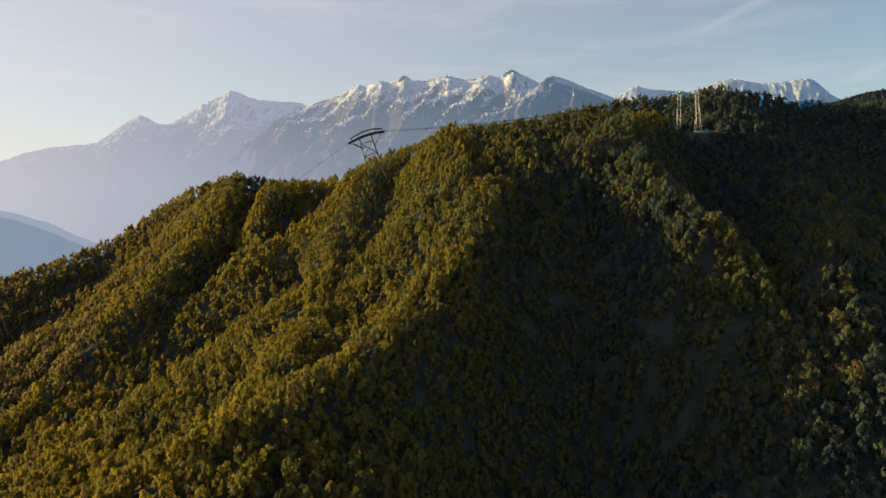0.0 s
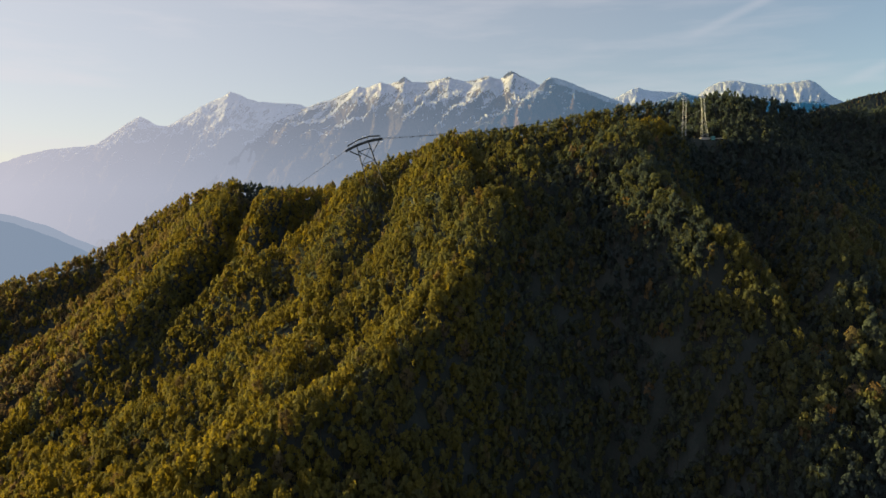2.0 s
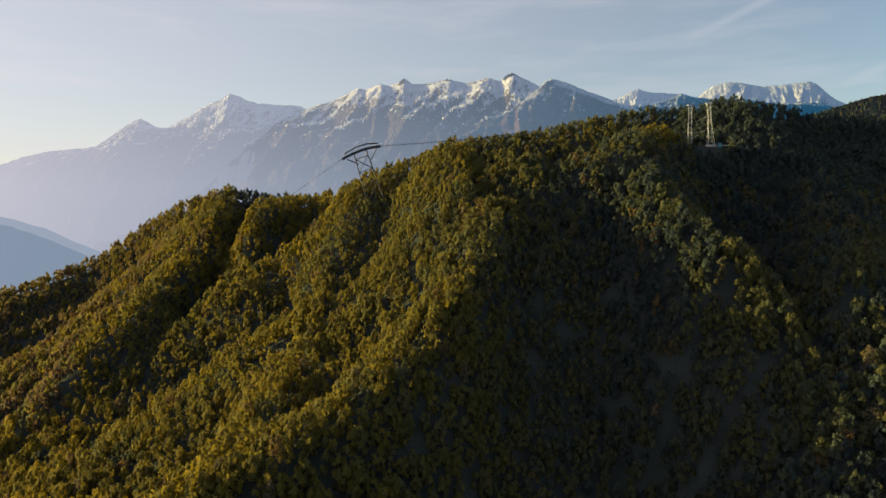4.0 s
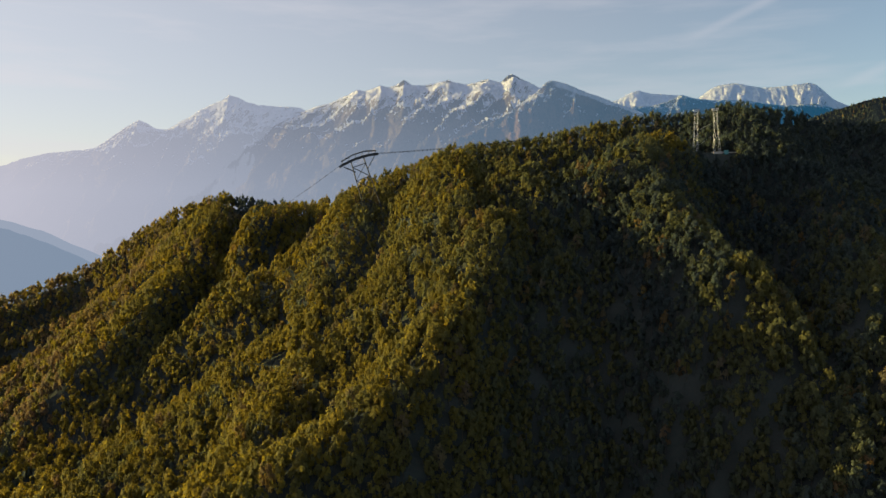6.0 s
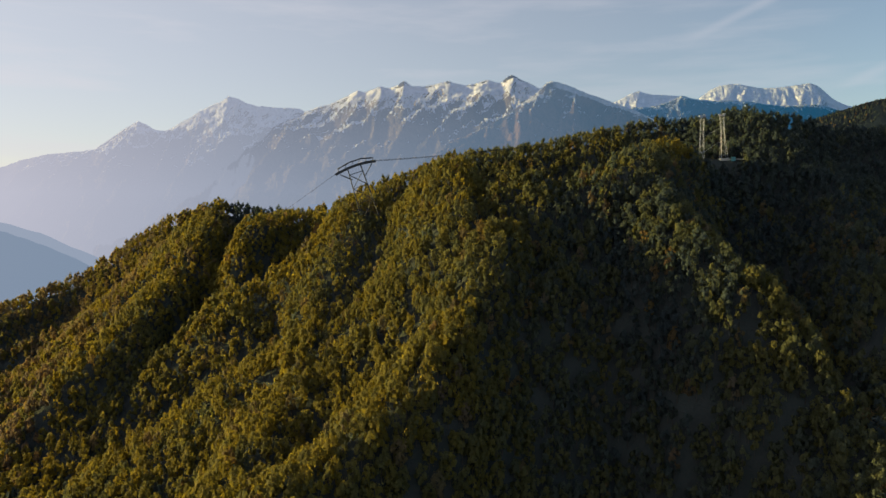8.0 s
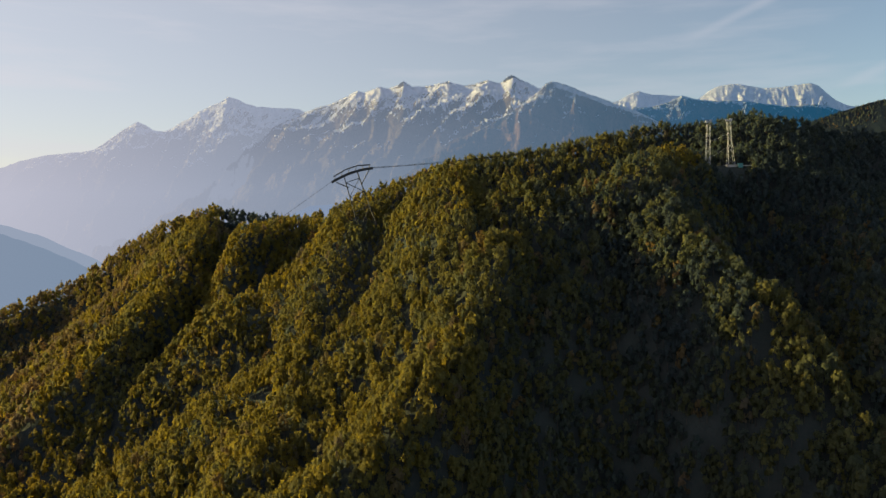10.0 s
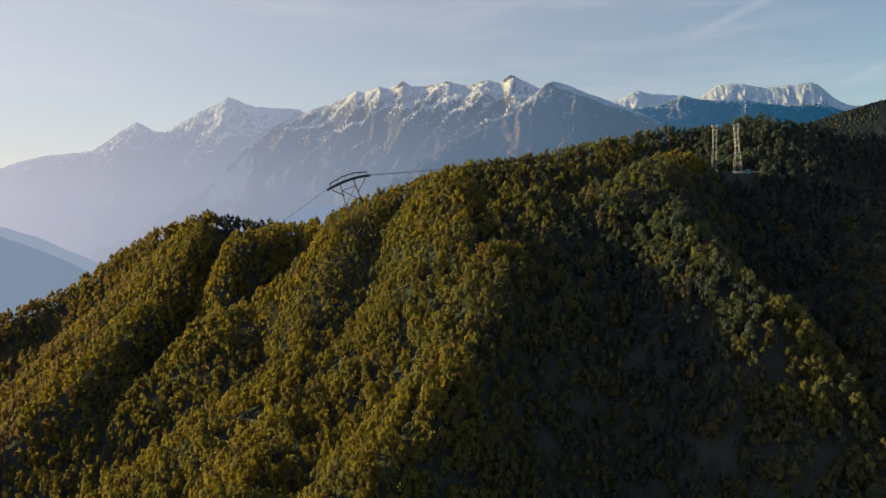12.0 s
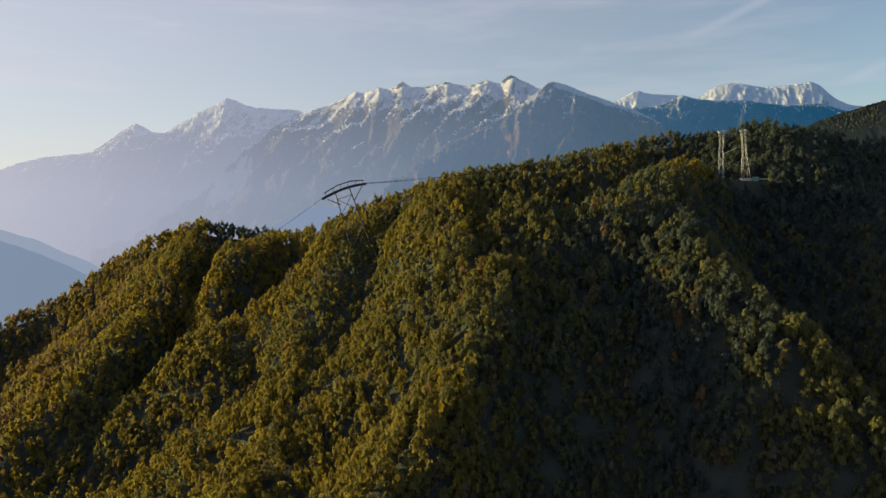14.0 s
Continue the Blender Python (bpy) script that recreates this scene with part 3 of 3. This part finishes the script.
# a bare greyish stand along the saddle
bare = (np.hypot(px + 110, (py - 448) * 0.7) < 15) & (rng.random(n_trees) < 0.6)
tint = np.where(bare, 1.0, tint)

# a few dark conifers behind the saddle
tint = np.where(np.hypot(px + 110, py - 468) < 18, rng.uniform(0.02, 0.1, n_trees), tint)

order = np.argsort(np.hypot(px + 20, (py - 235) * 1.4))
single = np.zeros(n_trees, bool)
single[order[:300]] = True


def placed(template, i, base):
    v, f = template
    c, s = math.cos(spin[i]), math.sin(spin[i])
    w = v * size[i]
    w[:, 2] *= stretch_z[i]
    return np.stack([w[:, 0] * c - w[:, 1] * s + px[i], w[:, 0] * s + w[:, 1] * c + py[i], w[:, 2] + pz[i] - 0.4], 1), f + base


def forest(name, chosen, label):
    """Many trees as one object: crowns, then trunks."""
    verts, faces, shade, base = [], [], [], 0
    for i in chosen:
        crowns = BACK_CROWNS if fold[i] else NEAR_CROWNS if py[i] < 300 and steep[i] < 1.3 else FAR_CROWNS
        v, f = placed(crowns[kind_of[i]], i, base)
        verts.append(v)
        faces.append(f)
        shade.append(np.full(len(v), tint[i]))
        base += len(v)
    leaf_faces = sum(len(f) for f in faces)
    for i in chosen[~fold[chosen]]:
        v, f = placed(SLIM_TRUNKS[kind_of[i]], i, base)
        verts.append(v)
        faces.append(f)
        shade.append(np.zeros(len(v)))
        base += len(v)
    faces = np.concatenate(faces)
    me = mesh_of(name, np.concatenate(verts), faces)
    me.materials.append(LEAF_MANY)
    me.materials.append(BARK)
    slot = np.zeros(len(faces), np.int32)
    slot[leaf_faces:] = 1
    me.polygons.foreach_set("material_index", slot)
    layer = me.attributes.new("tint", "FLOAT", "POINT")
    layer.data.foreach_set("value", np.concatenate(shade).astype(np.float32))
    return tagged(new(name, me), label, "forest", kind="stuff")


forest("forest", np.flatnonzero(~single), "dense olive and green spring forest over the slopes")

# low bushes fill the gaps between the trees
BUSHES = [crown_arrays(rng, 3, 21, 1.2, 0.26) for k in range(5)]
bx, by = np.meshgrid(np.arange(-330, 300, 2.5), np.arange(130, 425, 2.5))
bx, by = bx.ravel() + rng.uniform(-0.9, 0.9, bx.size), by.ravel() + rng.uniform(-0.9, 0.9, by.size)
open_ground = (bx > -0.66 * by - 8) & (bx < 0.64 * by + 3)
taken = set()
for i in range(n_trees):
    cx, cy = int(px[i] // 1.5), int(py[i] // 1.5)
    taken.update((cx + a, cy + b) for a in (-1, 0, 1) for b in (-1, 0, 1))
open_ground &= np.array([(int(a // 1.5), int(b // 1.5)) not in taken for a, b in zip(bx, by)])
open_ground &= ~((bx > 114) & (bx < 138) & (by > 362) & (by < 376))
bx, by = bx[open_ground], by[open_ground]
bz = ground_height(bx, by)
visible = bz + 10 > 196 - 0.54 * by
bx, by, bz = bx[visible], by[visible], bz[visible]
verts, faces, shade, base = [], [], [], 0
for i in range(len(bx)):
    v, f = BUSHES[i % 5]
    r, a = rng.uniform(1.5, 2.4), rng.uniform(0, 6.28)
    w = v * r
    verts.append(np.stack([w[:, 0] * math.cos(a) - w[:, 1] * math.sin(a) + bx[i], w[:, 0] * math.sin(a) + w[:, 1] * math.cos(a) + by[i], w[:, 2] * 2.0 + bz[i] - 0.3], 1))
    faces.append(f + base)
    # bushes by the summit get a lower tint, its shade put into their colour
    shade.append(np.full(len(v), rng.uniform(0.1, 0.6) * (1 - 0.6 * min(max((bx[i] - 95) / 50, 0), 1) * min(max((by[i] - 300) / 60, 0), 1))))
    base += len(v)
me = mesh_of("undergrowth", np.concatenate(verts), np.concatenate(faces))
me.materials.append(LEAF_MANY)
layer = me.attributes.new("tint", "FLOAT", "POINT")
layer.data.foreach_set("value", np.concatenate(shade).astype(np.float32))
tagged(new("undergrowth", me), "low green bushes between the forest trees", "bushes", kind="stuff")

# the nearest trees, one by one
crown_mesh, trunk_mesh = [], []
for (v, f), (tv, tf) in zip(NEAR_CROWNS, TRUNKS):
    me = mesh_of("crown", v, f)
    me.materials.append(LEAF_SINGLE)
    crown_mesh.append(me)
    me = mesh_of("trunk", tv, tf)
    me.materials.append(BARK)
    trunk_mesh.append(me)
for i in np.flatnonzero(single):
    tree = new("tree")
    tree.matrix_world = Matrix.Translation((px[i], py[i], pz[i] - 0.4)) @ Matrix.Rotation(spin[i], 4, "Z") @ Matrix.Diagonal((size[i], size[i], size[i] * stretch_z[i], 1))
    for name, meshes in (("crown", crown_mesh), ("trunk", trunk_mesh)):
        piece = new(name, meshes[kind_of[i]])
        piece.parent = tree
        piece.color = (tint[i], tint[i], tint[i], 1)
    hue = next(word for top, word in ((0.25, "dark green"), (0.6, "olive-green"), (0.91, "yellow-olive"), (0.965, "russet-brown"), (2, "greyish half-bare")) if tint[i] < top)
    shape = "tall slender" if kind_of[i] >= 6 else "broad round-crowned" if size[i] > 2.6 else "round-crowned"
    tagged(tree, f"{shape} {hue} broadleaf tree on the forested slope", "tree", "trees on the near slope")

# ---- far hill with dark conifers, behind the right shoulder ----
hill = mountain("hill_conifer", conifer_hill_line, 1500, 100, 420, LEAF_MANY, "wooded hill with dark conifers behind the ridge", 83, nx=140, nv=40, spur=220, relief=24, jag=3)
hx, hz = np.array(conifer_hill_line, float).T
verts, faces, base = [], [], 0
cone_a = np.arange(6) * 1.0472
for k in range(6500):
    v, x = rng.random() ** 1.2 * 0.6, rng.uniform(690, 1030)
    top = np.interp(x, hx, hz)
    z = top - (top - 100) * v ** 0.92 - 8
    y = 1500 - 420 * v
    h, r = rng.uniform(8, 13), rng.uniform(3.0, 4.6)
    for low, high, wide in ((0.1, 0.6, 1.0), (0.4, 1.0, 0.66)):
        ring = np.stack([x + np.cos(cone_a) * r * wide * rng.uniform(0.75, 1.15, 6), y + np.sin(cone_a) * r * wide, np.full(6, z + h * low)], 1)
        verts.append(np.vstack([ring, [[x, y, z + h * high]]]))
        i = np.arange(6)
        faces.append(np.stack([i, (i + 1) % 6, np.full(6, 6)], 1) + base)
        base += 7
me = mesh_of("conifer_wood", np.concatenate(verts), np.concatenate(faces), False)
layer = me.attributes.new("tint", "FLOAT", "POINT")
layer.data.foreach_set("value", np.repeat(np.where(rng.random(13000) < 0.12, 0.94, rng.uniform(0.0, 0.2, 13000)), 7).astype(np.float32))
me.materials.append(LEAF_MANY)
tagged(new("conifer_wood", me), "far dark conifer wood on the hill", "forest", kind="stuff")


# ---- ropeway ----
def beam(bm, a, b, r, sides=6):
    """A straight member from a to b, joined to bm."""
    a, b = Vector(a), Vector(b)
    way = b - a
    m = Matrix.Translation((a + b) / 2) @ way.to_track_quat("Z", "Y").to_matrix().to_4x4()
    bmesh.ops.create_cone(bm, cap_ends=True, segments=sides, radius1=r, radius2=r, depth=way.length, matrix=m)


def box(bm, centre, dims, turn=0.0, tilt=0.0):
    m = Matrix.Translation(centre) @ Matrix.Rotation(turn, 4, "Z") @ Matrix.Rotation(tilt, 4, "Y") @ Matrix.Diagonal((*dims, 1))
    bmesh.ops.create_cube(bm, size=1, matrix=m)


def ropeway_tower():
    """Steel support with a long curved saddle; it leans square to the ropes. Local x runs along the ropes, z up."""
    ground_z = float(ground_height(np.array([TOWER_AT[0]]), np.array([TOWER_AT[1]]))[0])
    tower = new("ropeway_tower")
    tower.location = (TOWER_AT[0], TOWER_AT[1], ground_z)
    tower.rotation_euler = (0, 0, radians(8))
    base = 212.4 - ground_z

    # the straight legs, foot to head
    legs = {"left": ((1.6, base - 9.2), (-5.8, base + 18.2)), "right": ((9.2, base - 6.2), (-0.2, base + 20.1))}

    def on_leg(side, a):
        (x0, z0), (x1, z1) = legs[side]
        return x0 + (x1 - x0) * a, z0 + (z1 - z0) * a

    for depth in (-1.6, 1.6):
        for side in ("left", "right"):
            bm = bmesh.new()
            (x0, z0), (x1, z1) = legs[side]
            beam(bm, (x0, depth * 1.5, z0), (x1, depth, z1), 0.19)
            part("leg", bm, DARK_STEEL, tower)
        # crossed braces in three bays, with a strut between the legs at each joint
        for low, high in ((0.16, 0.44), (0.44, 0.68), (0.68, 0.9)):
            for near, far in (("left", "right"), ("right", "left")):
                (x0, z0), (x1, z1) = on_leg(near, low), on_leg(far, high)
                bm = bmesh.new()
                beam(bm, (x0, depth * 1.2, z0), (x1, depth * 1.1, z1), 0.11)
                part("brace", bm, DARK_STEEL, tower)
            (x0, z0), (x1, z1) = on_leg("left", high), on_leg("right", high)
            bm = bmesh.new()
            beam(bm, (x0, depth * 1.1, z0), (x1, depth * 1.1, z1), 0.10)
            part("brace", bm, DARK_STEEL, tower)
        for x0, z0, x1, z1 in ((-9.0, 15.6, -3.7, 13.4), (4.8, 20.8, 1.7, 15.0)):
            bm = bmesh.new()
            beam(bm, (x0, depth, base + z0), (x1, depth, base + z1), 0.17)
            part("strut", bm, DARK_STEEL, tower)

    def saddle_point(s):
        """Along the saddle, s from 0 at the low end to 1."""
        return -11.0 + 17.4 * s, base + 15.6 + 10.6 * s - 4.5 * s * s

    for depth in (-1.7, 1.7):
        bm = bmesh.new()
        for k in range(14):
            (x0, z0), (x1, z1) = saddle_point(k / 14), saddle_point((k + 1) / 14)
            box(bm, ((x0 + x1) / 2, depth, (z0 + z1) / 2), (math.hypot(x1 - x0, z1 - z0) + 0.08, 0.6, 0.95), tilt=-math.atan2(z1 - z0, x1 - x0))
        part("saddle", bm, DARK_STEEL, tower, "curved steel rope saddle")
        bm = bmesh.new()
        rail = [(-10.2, 2.0), (-5.0, 2.4), (0.0, 2.3), (5.2, 1.6)]
        points = [(x, saddle_point((x + 11) / 17.4)[1] + up) for x, up in rail]
        for (x0, z0), (x1, z1) in zip(points, points[1:]):
            beam(bm, (x0, depth, z0), (x1, depth, z1), 0.17)
        part("gantry_rail", bm, DARK_STEEL, tower)
        for k in range(6):
            s = 0.06 + 0.17 * k
            x, z = saddle_point(s)
            bm = bmesh.new()
            beam(bm, (x, depth, z), (x + 0.5, depth, np.interp(x + 0.5, [p[0] for p in points], [p[1] for p in points])), 0.10)
            part("gantry_post", bm, DARK_STEEL, tower)
    for k in range(5):
        x, z = saddle_point(0.04 + 0.23 * k)
        bm = bmesh.new()
        beam(bm, (x, -1.7, z - 0.2), (x, 1.7, z - 0.2), 0.14)
        part("cross_beam", bm, DARK_STEEL, tower)
    for x, z in ((1.6, base - 9.2), (9.2, base - 6.2)):
        for depth in (-2.3, 2.3):
            bm = bmesh.new()
            box(bm, (x, depth, z - 1.5), (1.8, 1.8, 4.0))
            part("footing", bm, CONCRETE, tower, "concrete footing")
    tagged(tower, "dark steel ropeway tower with a long curved saddle", "ropeway tower")
    turn = radians(8)

    def end(s, depth):
        x, z = saddle_point(s)
        return Vector((TOWER_AT[0] + x * math.cos(turn) - depth * math.sin(turn), TOWER_AT[1] + x * math.sin(turn) + depth * math.cos(turn), ground_z + z + 0.35))

    return end


saddle_end = ropeway_tower()


def mast(at, top, foot, spread, shift, label):
    """Slim lattice mast: four legs, braces, and a pale crosshead with a rope sheave block at each end.
    spread: half width at the foot; shift: how far the head stands off to the left of the foot."""
    ob = new("ropeway_mast")
    ob.location = (at[0], at[1], foot)
    h = top - foot
    levels = [(k / 8, np.interp(k / 8, [0, 0.5, 0.8, 1], [spread, 0.78, 0.72, 0.85])) for k in range(8)] + [(0.97, 0.85)]

    def corner(sx, sy, a, r):
        return (sx * r - shift * a, sy * r * 0.8, a * h)

    for sx in (-1, 1):
        for sy in (-1, 1):
            bm = bmesh.new()
            for (a, ra), (b, rb) in zip(levels, levels[1:]):
                beam(bm, corner(sx, sy, a, ra), corner(sx, sy, b, rb), 0.07, 4)
            part("leg", bm, PALE_STEEL, ob)
    for k, ((a, ra), (b, rb)) in enumerate(zip(levels, levels[1:])):
        flip = 1 if k % 2 else -1
        for sy in (-1, 1):
            bm = bmesh.new()
            beam(bm, corner(flip * sy, sy, a, ra), corner(-flip * sy, sy, b, rb), 0.035, 4)
            part("brace", bm, PALE_STEEL, ob)
        for sx in (-1, 1):
            bm = bmesh.new()
            beam(bm, corner(sx, flip, a, ra), corner(sx, -flip, b, rb), 0.035, 4)
            part("brace", bm, PALE_STEEL, ob)
    bm = bmesh.new()
    box(bm, (-shift, 0, h * 0.97), (2.7, 1.1, 0.25))
    part("crosshead", bm, PALE_STEEL, ob)
    for x, up in ((-0.95, 0.3), (1.0, 0.5)):
        bm = bmesh.new()
        box(bm, (x - shift, 0, h * 0.97 + up), (0.9, 0.5, 0.36), tilt=0.15)
        for dx in (-0.35, 0.35):
            bmesh.ops.create_cone(bm, cap_ends=True, segments=10, radius1=0.28, radius2=0.28, depth=0.75, matrix=Matrix.Translation((x + dx - shift, 0, h * 0.97 + up + 0.2)) @ Matrix.Rotation(radians(90), 4, "X"))
        part("sheave_block", bm, PALE_STEEL, ob, "pale rope sheave block")
    bm = bmesh.new()
    box(bm, (0, 0, -0.7), (2 * spread + 1.2, 2 * spread + 0.8, 1.8))
    part("footing", bm, CONCRETE, ob, "concrete footing")
    return tagged(ob, label, "ropeway mast", "masts on the ridge")


def level(x, y):
    return float(ground_height(np.array([float(x)]), np.array([float(y)]))[0])


MAST_TOP = 256.0
foot_a, foot_b = level(*MAST_AT[0]), level(*MAST_AT[1])
mast(MAST_AT[0], MAST_TOP, foot_a, 1.0, 0.0, "pale steel lattice mast among trees on the ridge")
mast(MAST_AT[1], MAST_TOP, foot_b, 1.5, 1.4, "pale steel lattice mast beside a small clearing")

bm = bmesh.new()
box(bm, (0, 0, 0.9), (1.7, 1.6, 1.8))
box(bm, (0, 0, 1.88), (1.9, 1.8, 0.14))
bmesh.ops.bevel(bm, geom=list(bm.edges), offset=0.05, segments=1)
cabin = part("equipment_cabin", bm, TEAL)
cabin.location = (MAST_AT[1][0] + 3.2, MAST_AT[1][1] - 2.5, level(MAST_AT[1][0] + 3.2, MAST_AT[1][1] - 2.5) - 0.3)
tagged(cabin, "small teal equipment cabin beside the lattice mast", "cabin")


bm = bmesh.new()
box(bm, (0, 0, 0), (7.0, 2.4, 0.4))
bmesh.ops.bevel(bm, geom=list(bm.edges), offset=0.08, segments=1)
slab = part("concrete_platform", bm, CONCRETE)
slab.location = (MAST_AT[1][0] + 5.0, MAST_AT[1][1] - 1.2, level(MAST_AT[1][0] + 2.0, MAST_AT[1][1] - 1.2) + 0.1)
tagged(slab, "pale concrete platform at the foot of the lattice mast", "platform")


def rope(name, a, b, sag, label, radius=0.05, steps_n=40):
    """A hanging steel rope from a to b."""
    a, b = Vector(a), Vector(b)
    points = [a.lerp(b, k / steps_n) - Vector((0, 0, 4 * sag * (k / steps_n) * (1 - k / steps_n))) for k in range(steps_n + 1)]
    bm = bmesh.new()
    rings = []
    side = Vector((0, 0, 1)).cross((b - a).normalized()).normalized()
    for p in points:
        rings.append([bm.verts.new(p + side * radius * math.cos(q) + Vector((0, 0, radius * math.sin(q)))) for q in (0, 1.2566, 2.5133, 3.7699, 5.0265)])
    for r0, r1 in zip(rings, rings[1:]):
        for k in range(5):
            bm.faces.new((r0[k], r0[(k + 1) % 5], r1[(k + 1) % 5], r1[k]))
    return tagged(part(name, bm, ROPE), label, "rope", "ropes of the ropeway")


for depth, (mx, my) in ((1.7, MAST_AT[0]), (-1.7, MAST_AT[1])):
    low, high = saddle_end(0.0, depth), saddle_end(1.0, depth)
    for lift in (0.0, -0.3):
        rope("ropeway_rope", high + Vector((0, 0, lift)), (mx, my, MAST_TOP + 0.6 + lift), 3.0, "dark steel rope hanging between the tower and the mast", 0.04)
    rope("ropeway_rope", low, low + Vector((-330, 60, -206)), 5.0, "dark steel rope running steeply down into the valley", 0.045)

# two thin wires stay the taller mast against the other
for high, low in ((250.2, 246.6), (244.8, 239.2)):
    bm = bmesh.new()
    beam(bm, (MAST_AT[1][0] - 0.5, MAST_AT[1][1] - 0.4, high), (MAST_AT[0][0] + 1.0, MAST_AT[0][1] - 0.4, low), 0.035, 5)
    tagged(part("guy_wire", bm, PALE_STEEL), "thin pale steel wire between the lattice masts", "wire", "wires between the masts")
